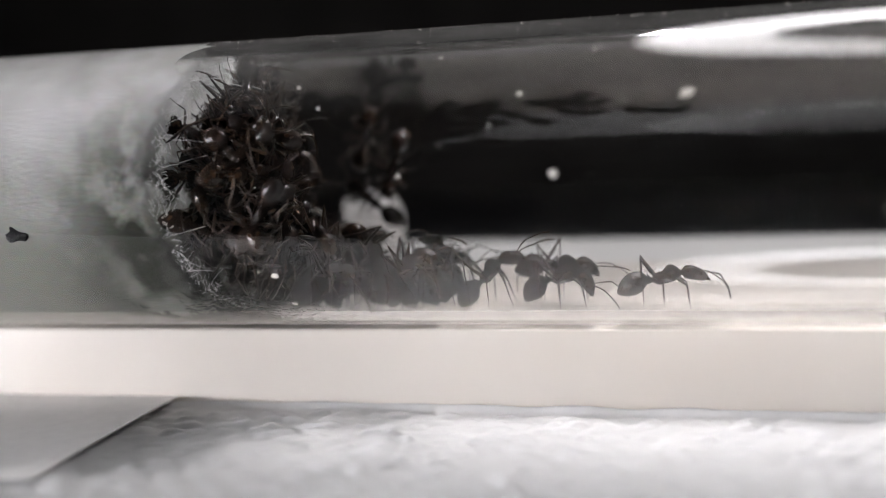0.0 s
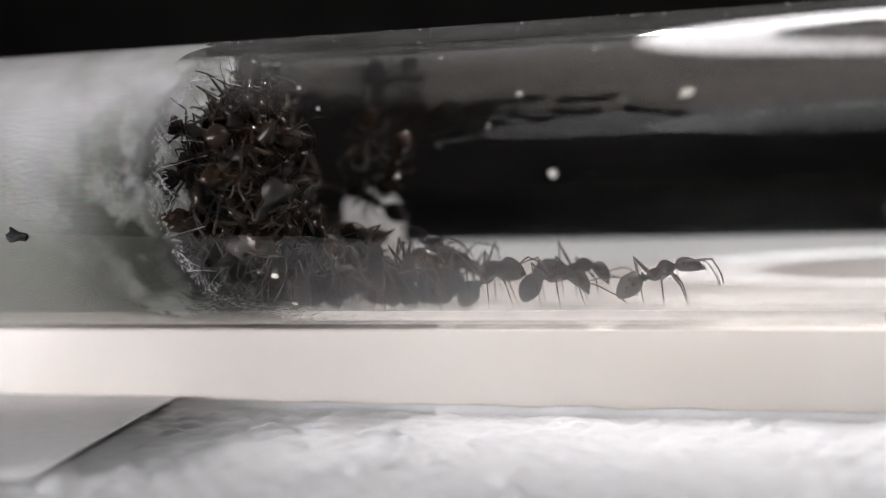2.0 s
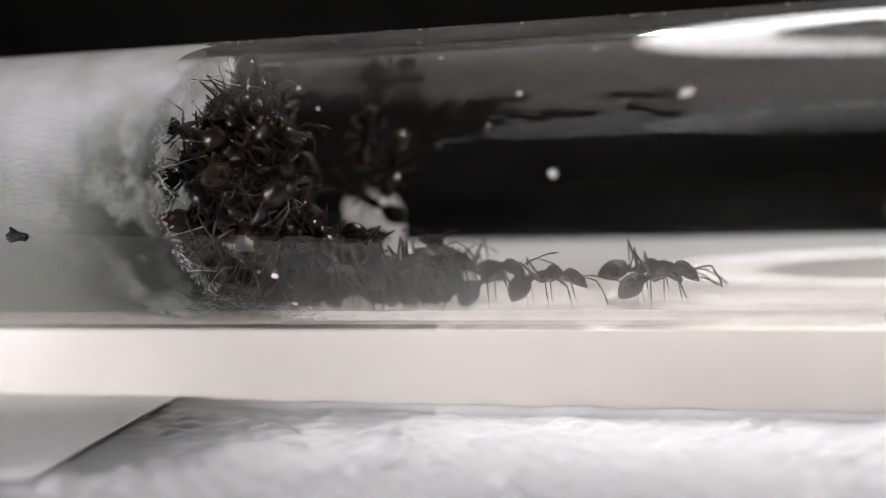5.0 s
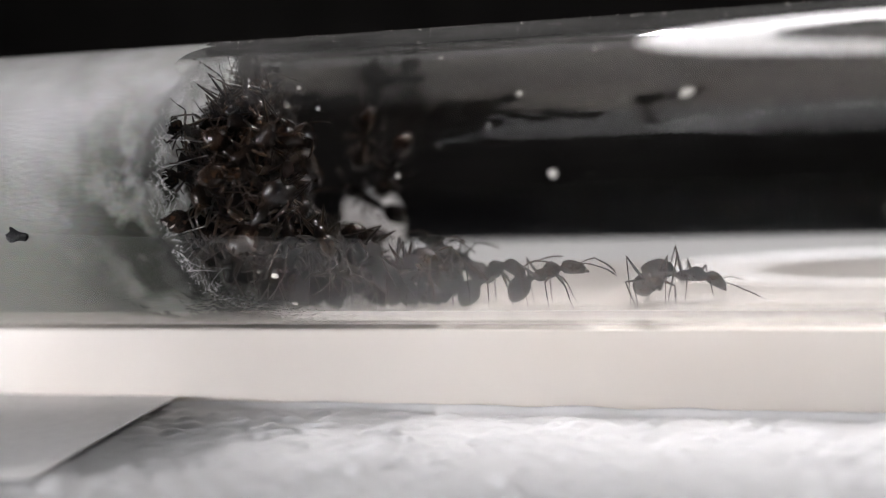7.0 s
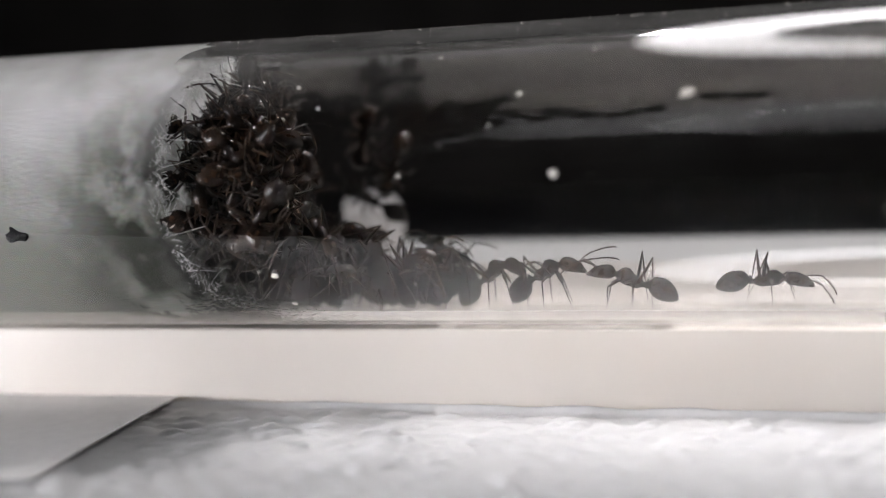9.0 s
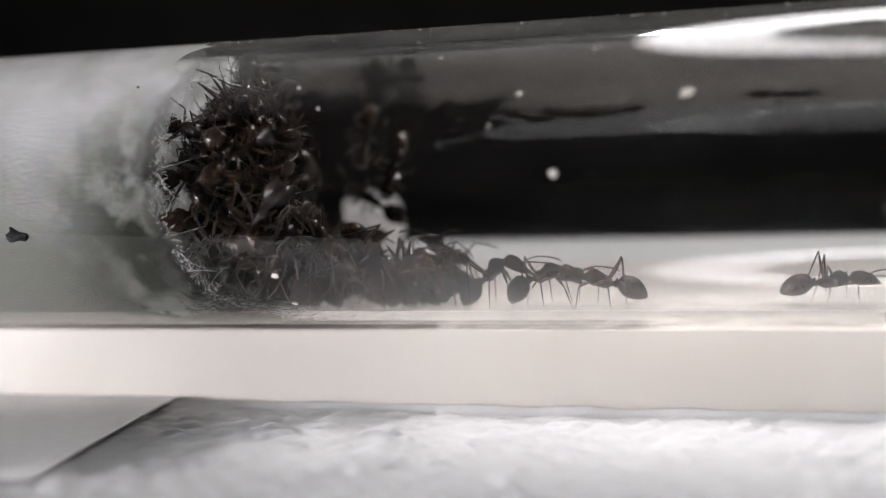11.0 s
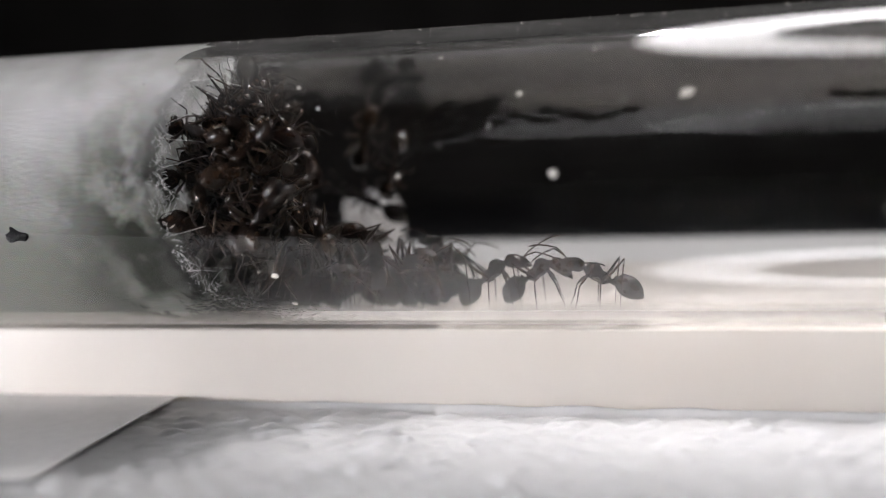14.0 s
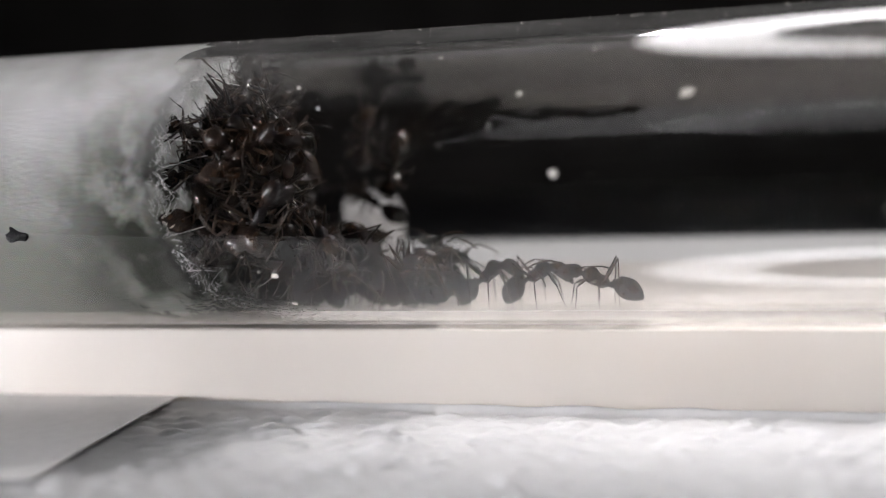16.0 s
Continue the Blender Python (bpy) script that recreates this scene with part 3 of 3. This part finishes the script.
def home_feet():
    return {(nm, s): Vector((fx, s * fy, 0.06)) for nm, hx, hz, l1, l2, fx, fy in LEGS for s in (1, -1)}


def stance(h=None, pitch=14, head=38, head_yaw=0, gaster=30, feet=None, ant_l=(25, 14, 48), ant_r=(25, 18, 55)):
    """Poses of all parts, in the ant's own space. gaster: degrees its tip hangs below the thorax's line; ant_l, ant_r: spread, lift, elbow."""
    out = {}
    gaster = min(gaster - 12, 34 - pitch)
    if h is None:  # the abdomen's tip just clears the glass
        tilt = math.radians(pitch + gaster)
        half = math.hypot(0.9 * math.sin(tilt + 0.56), 0.63 * math.cos(tilt + 0.56))
        h = 0.1 + 0.33 * math.sin(math.radians(pitch + 0.4 * gaster)) + 0.70 * math.sin(tilt) + 0.16 * math.cos(tilt) + half
        h = max(1.15, min(1.7, h))
    body = mm(-0.45, 0, h, 0, -pitch, 0)
    out["mesosoma"] = body
    out["head"] = body @ mm(1.56, 0, 0.14, 0, 0, head_yaw) @ mm(0, 0, 0, 0, head, 0)
    pet = body @ mm(-0.02, 0, 0.0, 0, -gaster * 0.4, 0)
    out["petiole"] = pet
    out["gaster"] = pet @ mm(-0.33, 0, 0.0, 0, -gaster * 0.6, 0)
    for s, (spread, lift, elbow) in ((1, ant_l), (-1, ant_r)):
        out["antenna", s] = out["head"] @ mm(.95, s * .22, .16, 0, -lift, s * spread)
        out["funiculus", s] = mm(0.95, 0, 0, 0, elbow, -s * 12)
    feet = feet or home_feet()
    for nm, hx, hz, l1, l2, fx, fy in LEGS:
        for s in (1, -1):
            hip = (body @ Vector((hx * U, s * 0.2 * U, hz * U))) / U
            foot = feet[nm, s]
            d = foot - hip
            dist = min(d.length, l1 + l2 - 0.03)
            d = d.normalized()
            ca = max(-1, min(1, (l1 * l1 + dist * dist - l2 * l2) / (2 * l1 * dist)))
            pole = Vector(({"front": 0.1, "middle": -0.15, "hind": -0.1}[nm], s * (0.1 if nm == "hind" else 0.45), 1.0))
            perp = (pole - d * pole.dot(d)).normalized()
            kd = d * ca + perp * math.sqrt(1 - ca * ca)
            knee = hip + kd * l1
            fem = Matrix.Translation(hip * U) @ basis(kd, perp)
            tib = Matrix.Translation(knee * U) @ basis(hip + d * dist - knee, perp)
            out[nm, s] = fem
            out[nm + "_tibia", s] = fem.inverted() @ tib
    return out


def set_stance(parts, out):
    for key, m in out.items():
        parts[key].matrix_basis = m


def on_glass(x, phi, heading):
    """The pose of a thing that stands on the tube's inner wall, phi degrees up the far side from the bottom."""
    a = math.radians(phi)
    return mm(x, R_IN * math.sin(a), AXIS - R_IN * math.cos(a), phi, 0, 0) @ pose(0, 0, 0, 0, 0, heading)


IDLE = []       # ants that stay put and stir a little
WALKERS = []    # ants that walk: parts and their course


def standing(x, phi, heading, label="dark brown ant standing on the floor of the glass tube", scale=1.0, stir=1.0, **kw):
    ant, parts = make_ant(label, scale)
    ant.matrix_basis = on_glass(x, phi, heading) @ Matrix.Diagonal((scale, scale, scale, 1))
    set_stance(parts, stance(**kw))
    IDLE.append((ant, parts, ant.matrix_basis.copy(), kw, stir))
    return ant


def walking(rows, label, scale=1.0, **kw):
    """rows: seconds, x, phi, heading, thorax pitch, head pitch, gaster droop, height of the waist; feelers: seconds and their lift."""
    ant, parts = make_ant(label, scale)
    set_stance(parts, stance())
    WALKERS.append((ant, parts, rows, kw, scale))
    return ant


# the ant out in front, that turns round on its spot
walking([(0, 11.48, -4, 0, 11, 18, 4, 1.55), (1, 11.31, -6, 0, 19, 20, 0, 1.61), (2, 11.24, -3, 0, 18, 12, 12, 1.69), (2.5, 11.2, -2, 0, 20, 44, 12, 1.69), (3, 11.18, -2, 0, 22, 44, 11, 1.68), (4, 11.34, -3, 0, 30, 56, 4, 1.66), (5.4, 11.2, -4, -22, 20, 40, 8, 1.6),
         (6.5, 10.9, -5, -46, 16, 34, 10, 1.55), (7.0, 10.9, -5, -78, 14, 30, 12, 1.5), (7.5, 10.6, -5, -116, 14, 26, 13, 1.46), (8.0, 10.11, -4, -180, 14, 22, 14, 1.44), (8.5, 10.16, -4, -180, 15, 8, 11, 1.38), (9.2, 10.12, -6, -180, 20, 8, -4, 1.3),
         (10.4, 8.9, -5, -180, 14, 8, 2, 1.35), (11.5, 8.27, -5, -170, 12, 8, 5, 1.39), (12.5, 8.46, -6, -170, 19, 6, 3, 1.46), (13.5, 8.52, -4, -174, 32, 4, -8, 1.62), (14.5, 8.39, -6, -176, 16, 5, 4, 1.42), (16.0, 8.38, -5, -180, 20, 9, -4, 1.34)],
        "black ant standing by itself on the glass floor",
        feelers=[(0, -12), (0.5, 20), (1, 24), (1.5, 0), (2, -6), (4.2, -2), (6.5, 22), (7.5, 14), (8, 0), (9.2, 16), (11.5, 6), (12.5, 12), (14.5, 18), (16, 6)])
# the ant that comes past it behind and walks away
walking([(0, 5.95, 16, 0, 10, 35, -15, 1.75), (1, 6.16, 16, 0, 10, 32, -15, 1.7), (2, 6.85, 20, 0, 8, 56, -14, 1.4), (3, 8.02, 22, 0, -2, 14, 15, 1.55), (4, 9.19, 21, 0, 9, 30, 6, 1.5), (6.5, 12.35, 20, 0, -1, 50, -16, 1.05),
         (7, 12.76, 17, 0, -6, 30, -18, 1.15), (7.5, 13.45, 16, 0, -2, 30, -18, 1.12), (8, 14.66, 14, 0, 0, 32, -14, 1.0), (8.5, 16.01, 9, 0, 1, 8, 3, 1.12), (9.2, 16.9, 10, 0, 1, 5, 2, 1.05), (11.5, 20.58, 7, 0, 6, 5, 5, 0.98), (12.5, 21.43, 7, 0, 3, 12, 6, 0.98),
         (13.5, 23.21, 4, 0, -1, 8, 25, 1.12), (14.5, 26.5, 4, 0, 2, 10, 12, 1.1), (16.0, 31.0, 4, 0, 2, 10, 12, 1.1)],
        "black ant walking along the back of the tube")
# the ant next in the row
walking([(0, 6.2, -1, 0, 8, 60, 30, 1.6), (1, 6.2, -1, 0, 10, 62, 25, 1.6), (2, 5.87, -1, 0, 6, 54, 40, 1.7), (3, 5.85, -2, 0, 6, 62, 48, 1.75), (4, 5.47, -3, 0, 2, 30, 40, 1.72), (6.3, 5.17, -2, 0, 5, 18, 42, 1.76), (7, 5.3, -3, 0, 14, 12, 38, 1.75),
         (7.5, 5.4, -2, 0, 26, 30, 36, 1.68), (8, 5.25, 0, 0, 28, 14, 42, 1.63), (8.5, 5.36, -1, 0, 28, 24, 38, 1.65), (9.2, 5.33, -1, 0, 25, 36, 36, 1.67), (11.5, 5.2, -2, 0, 12, 42, 46, 1.65), (12.5, 5.18, 0, 0, 30, 60, 30, 1.72),
         (13.5, 4.9, 1, 0, 36, 62, 22, 1.68), (14.5, 4.95, 0, 0, 26, 56, 26, 1.6), (16, 4.92, 0, 0, 24, 56, 28, 1.6)], "black ant facing the open end of the tube")
# an ant that pushes back into the crowd
walking([(0, 5.01, 23, 180, 14, 4, -2, 1.5), (1, 3.12, 28, 180, 10, 4, 15, 1.55), (2, 1.6, 22, 180, 10, 4, -8, 1.25), (3, 1.75, 18, 180, 4, 4, 2, 1.36), (4, 1.22, 25, 180, 0, 4, 25, 1.42), (6.3, 0.2, 24, 182, 8, 12, 15, 1.4),
         (9.2, -0.7, 20, 184, 14, 30, 18, 1.4), (11.3, -0.9, 18, 176, 18, 36, 20, 1.4), (16.0, -1.2, 18, 180, 18, 40, 22, 1.4)], "black ant pushing back into the crowd")
# the ant that rears up at the head of the crowd
walking([(0, 2.5, -5, 0, 44, 30, 20, 1.55), (1, 2.52, -3, 0, 44, 52, 10, 1.45), (2, 2.5, -4, 0, 40, 58, 25, 1.5), (4, 2.5, -4, 0, 36, 60, 32, 1.54), (8, 2.55, -4, 0, 34, 60, 36, 1.56), (11.5, 2.63, -3, 0, 40, 58, 46, 1.65), (12.5, 2.62, -3, 0, 37, 14, 40, 1.65),
         (13.5, 2.72, -5, 0, 38, 8, 40, 1.64), (14.5, 2.48, -3, 0, 33, 58, 26, 1.6), (16, 2.4, -2, 0, 33, 60, 29, 1.59)], "dark ant rearing up beside the crowd")
# the front row of the crowd
standing(-2.0, -6, 190, pitch=26, head=45, gaster=48)
standing(-3.1, -10, 172, pitch=30, head=40, gaster=54)
standing(-5.1, -4, 184, pitch=26, head=40, gaster=46)
standing(-7.3, -12, 175, pitch=24, head=40, gaster=44)
standing(-9.0, -4, 20, pitch=16, head=40, gaster=30)
standing(-10.6, -14, 160, pitch=20, head=40, gaster=30)
# on the near wall, seen from below
standing(-9.6, -150, 75, "brown ant clinging to the near wall of the glass tube", pitch=6, head=20, gaster=8)
standing(-11.6, -118, 200, "brown ant clinging to the near wall of the glass tube", pitch=6, head=20, gaster=8)
standing(-9.0, -105, 320, "brown ant clinging to the near wall of the glass tube", pitch=6, head=20, gaster=8)
standing(-8.0, -78, 130, "brown ant clinging to the near wall of the glass tube", pitch=6, head=20, gaster=8)
standing(-11.2, -70, 30, "brown ant clinging to the near wall of the glass tube", pitch=6, head=20, gaster=8)
# on the far wall
standing(-6.0, 112, 70, "dark ant climbing the far wall of the glass tube", pitch=8, head=20, gaster=10)
standing(-4.3, 97, 250, "dark ant climbing the far wall of the glass tube", pitch=8, head=20, gaster=10)
standing(-5.6, 75, 150, "dark ant climbing the far wall of the glass tube", pitch=8, head=20, gaster=10)


def heap(count, toe):
    """The crowd piled against the cotton, or its toe along the floor."""
    rnd = random.Random(22 if toe else 21)
    done = []
    tries = 0
    while len(done) < count and tries < 30000:
        tries += 1
        y = rnd.uniform(-6.0, 3.5)
        z = rnd.uniform(-5.6, 6.2)
        if math.hypot(y, z) > 5.5:
            continue
        x0 = -14.1 + 0.016 * z * z - z * 0.09 - y * 0.24 + 0.6 + max(0, z - 2.6) * 1.15
        # outer slope of the pile: steep above, a toe along the floor
        if z > 2:
            reach = -8.0 - (z - 2) * 0.4
        elif z > -3:
            reach = -7.4 - 0.12 * (z + 3)
        else:
            reach = 0.4 - (z + 7) * 1.75
        reach -= (y + 4) * 0.25
        if reach <= x0:
            continue
        x = rnd.uniform(x0, reach)
        if toe:
            x, y, z = rnd.uniform(-7, 0.8), rnd.uniform(-3.0, 2.2), rnd.uniform(-5.6, -4.4)
            z -= max(0.0, x + 1.5) * 0.4 + 0.3
        p = Vector((x, y, z))
        if any((p - q).length < (0.95 if toe else 1.12) for q in done):
            continue
        s = rnd.uniform(0.9, 1.05)
        out = stance(h=1.0, pitch=rnd.uniform(5, 30), head=rnd.uniform(15, 60), head_yaw=rnd.uniform(-25, 25), gaster=rnd.uniform(0, 50),
                     ant_l=(rnd.uniform(10, 60), rnd.uniform(-20, 40), rnd.uniform(20, 90)), ant_r=(rnd.uniform(10, 60), rnd.uniform(-20, 40), rnd.uniform(20, 90)))
        turn = Euler((rnd.uniform(-1.4, 1.4) * (0.5 if toe else 1), rnd.uniform(-1.2, 1.2), rnd.uniform(0, 6.28))).to_matrix().to_4x4()
        size = Matrix.Diagonal((s, s, s, 1))
        tips = [out["gaster"] @ (Vector(q) * U) for q in ((-1.48, 0, -0.64), (-1.0, 0, 0.4), (-0.35, 0, -0.7), (-0.7, 0.66, -0.16), (-0.7, -0.66, -0.16))]
        tips += [out["head"] @ Vector((1.4 * U, 0, 0))] + [f * U for f in home_feet().values()]
        tips += [out["antenna", e] @ out["funiculus", e] @ Vector((1.4 * U, 0, 0)) for e in (1, -1)]
        tips += [out[nm, e] @ Vector((leg * U, 0, 0)) for nm, _, _, leg, *_ in LEGS for e in (1, -1)]
        for _ in range(14):
            m = Matrix.Translation(Vector((x, y, AXIS + z)) * U) @ turn @ mm(-0.3, 0, -1.0 * s) @ size
            worst = max(((m @ q) / U for q in tips), key=lambda q: math.hypot(q.y, q.z - AXIS))
            r = math.hypot(worst.y, worst.z - AXIS)
            over = r - 7.1
            if over <= 0:
                break
            y, z = y - worst.y / r * (over + 0.05), z - (worst.z - AXIS) / r * (over + 0.05)
        # most turn their heads outward and their abdomens into the pile
        inward = (m @ out["gaster"].translation).y > (m @ out["head"].translation).y + (0.9 if y < 0.5 else -0.2) * U
        if over > 0 or (toe and z > -4.5) or (not toe and not inward and rnd.random() < 0.93):
            continue
        done.append(p)
        ant, parts = make_ant("dark brown ant clinging in the crowded pile of ants", s)
        set_stance(parts, out)
        ant.matrix_basis = m
        IDLE.append((ant, parts, ant.matrix_basis.copy(), None, 0.6))


for k in range(12):
    rnd_f = random.Random(60 + k)
    standing(-9.8 + 0.42 * k + rnd_f.uniform(-0.3, 0.3), rnd_f.choice((-28, -16, 6, 18, 28)) + rnd_f.uniform(-4, 4), rnd_f.uniform(0, 360),
             "dark brown ant standing on the glass under the pile", pitch=rnd_f.uniform(4, 24), head=rnd_f.uniform(20, 50), gaster=rnd_f.uniform(10, 40))
heap(140, False)
heap(14, True)


# ---- what moves ----
def lerp_rows(rows, t):
    for a, b in zip(rows, rows[1:]):
        if t <= b[0]:
            f = (t - a[0]) / (b[0] - a[0])
            f = max(0.0, min(1.0, f))
            return [p + (q - p) * f for p, q in zip(a[1:], b[1:])]
    return list(rows[-1][1:])


def animate_walker(ant, parts, rows, kw, scale, seed):
    step = 0.2
    times = [i * step for i in range(81)]
    sc = Matrix.Diagonal((scale, scale, scale, 1))
    bases = []
    for t in times:
        x, phi, heading, *_ = lerp_rows(rows, t)
        bases.append(on_glass(x, phi, heading))
    planted, keys = {}, {}
    home = home_feet()
    for i, t in enumerate(times):
        inv = bases[i].inverted()
        ahead = bases[min(i + 2, len(times) - 1)]
        feet = {}
        for n, (key, h) in enumerate(home.items()):
            if key not in planted:
                planted[key] = bases[i] @ (h * U * scale)
            local = (inv @ planted[key]) / (U * scale)
            off = local - h
            group = (n // 2 + n) % 2
            lim = 0.45 if (i % 2) == group else 0.95
            if Vector((off.x, off.y, 0)).length > lim:
                planted[key] = ahead @ (h * U * scale)
                mid = (local + (inv @ planted[key]) / (U * scale)) / 2
                feet[key] = Vector((mid.x, mid.y, 0.35))
            else:
                feet[key] = Vector((local.x, local.y, 0.06))
        _, _, _, pitch, head, droop, tall = lerp_rows(rows, t)
        w = seed * 1.7
        # the feelers stay clear of the glass
        high, swing, elbow = 0.6 * (head - 20), 14, 30
        if "feelers" in kw:
            high, swing, elbow = lerp_rows(kw["feelers"], t)[0] - 18 + 0.3 * head, 7, 46
        wave = lambda f, p: math.sin(2 * math.pi * f * t + p + w)
        out = stance(tall, pitch=pitch, head=head, head_yaw=10 * wave(0.23, 0), gaster=droop, feet=feet,
                     ant_l=(28 + 14 * wave(0.8, 1), 20 + high + swing * wave(0.55, 2), elbow + 22 * wave(0.7, 3)), ant_r=(28 + 14 * wave(0.7, 4), 16 + high + swing * wave(0.6, 5), elbow + 22 * wave(0.85, 1)))
        for key, m in out.items():
            keys.setdefault(key, []).append((t, m))
    walk(ant, list(zip(times, bases)))
    ant.scale = (scale,) * 3
    for key, ms in keys.items():
        walk(parts[key], ms)


def animate_idle(ant, parts, base, kw, stir, seed):
    rnd = random.Random(900 + seed)
    times = [i * 0.8 for i in range(21)]
    s = ant.scale.x
    rows = []
    for t in times:
        rows.append((t, base @ mm(rnd.gauss(0, 0.05) * stir, rnd.gauss(0, 0.04) * stir, 0, 0, rnd.gauss(0, 1.5) * stir, rnd.gauss(0, 2.5) * stir)))
    walk(ant, rows)
    ant.scale = (s,) * 3
    times = [i * 0.4 for i in range(41)]
    for side in (1, -1):
        ob = parts["antenna", side]
        rest = ob.matrix_basis.copy()
        walk(ob, [(t, rest @ pose(0, 0, 0, 0, rnd.gauss(0, 9), rnd.gauss(0, 8))) for t in times])
        if kw is None and base.translation.y < -1.5 * U:
            for nm, *_ in LEGS:
                if rnd.random() < 0.4:
                    leg = parts[nm, side]
                    rest_leg = leg.matrix_basis.copy()
                    walk(leg, [(t, rest_leg @ pose(0, 0, 0, 0, rnd.gauss(0, 5), rnd.gauss(0, 5))) for t in times[::2]])


def motions():
    for k, (ant, parts, rows, kw, scale) in enumerate(WALKERS):
        animate_walker(ant, parts, rows, kw, scale, k + 1)
    for k, (ant, parts, base, kw, stir) in enumerate(IDLE):
        animate_idle(ant, parts, base, kw, stir, k)


motions()
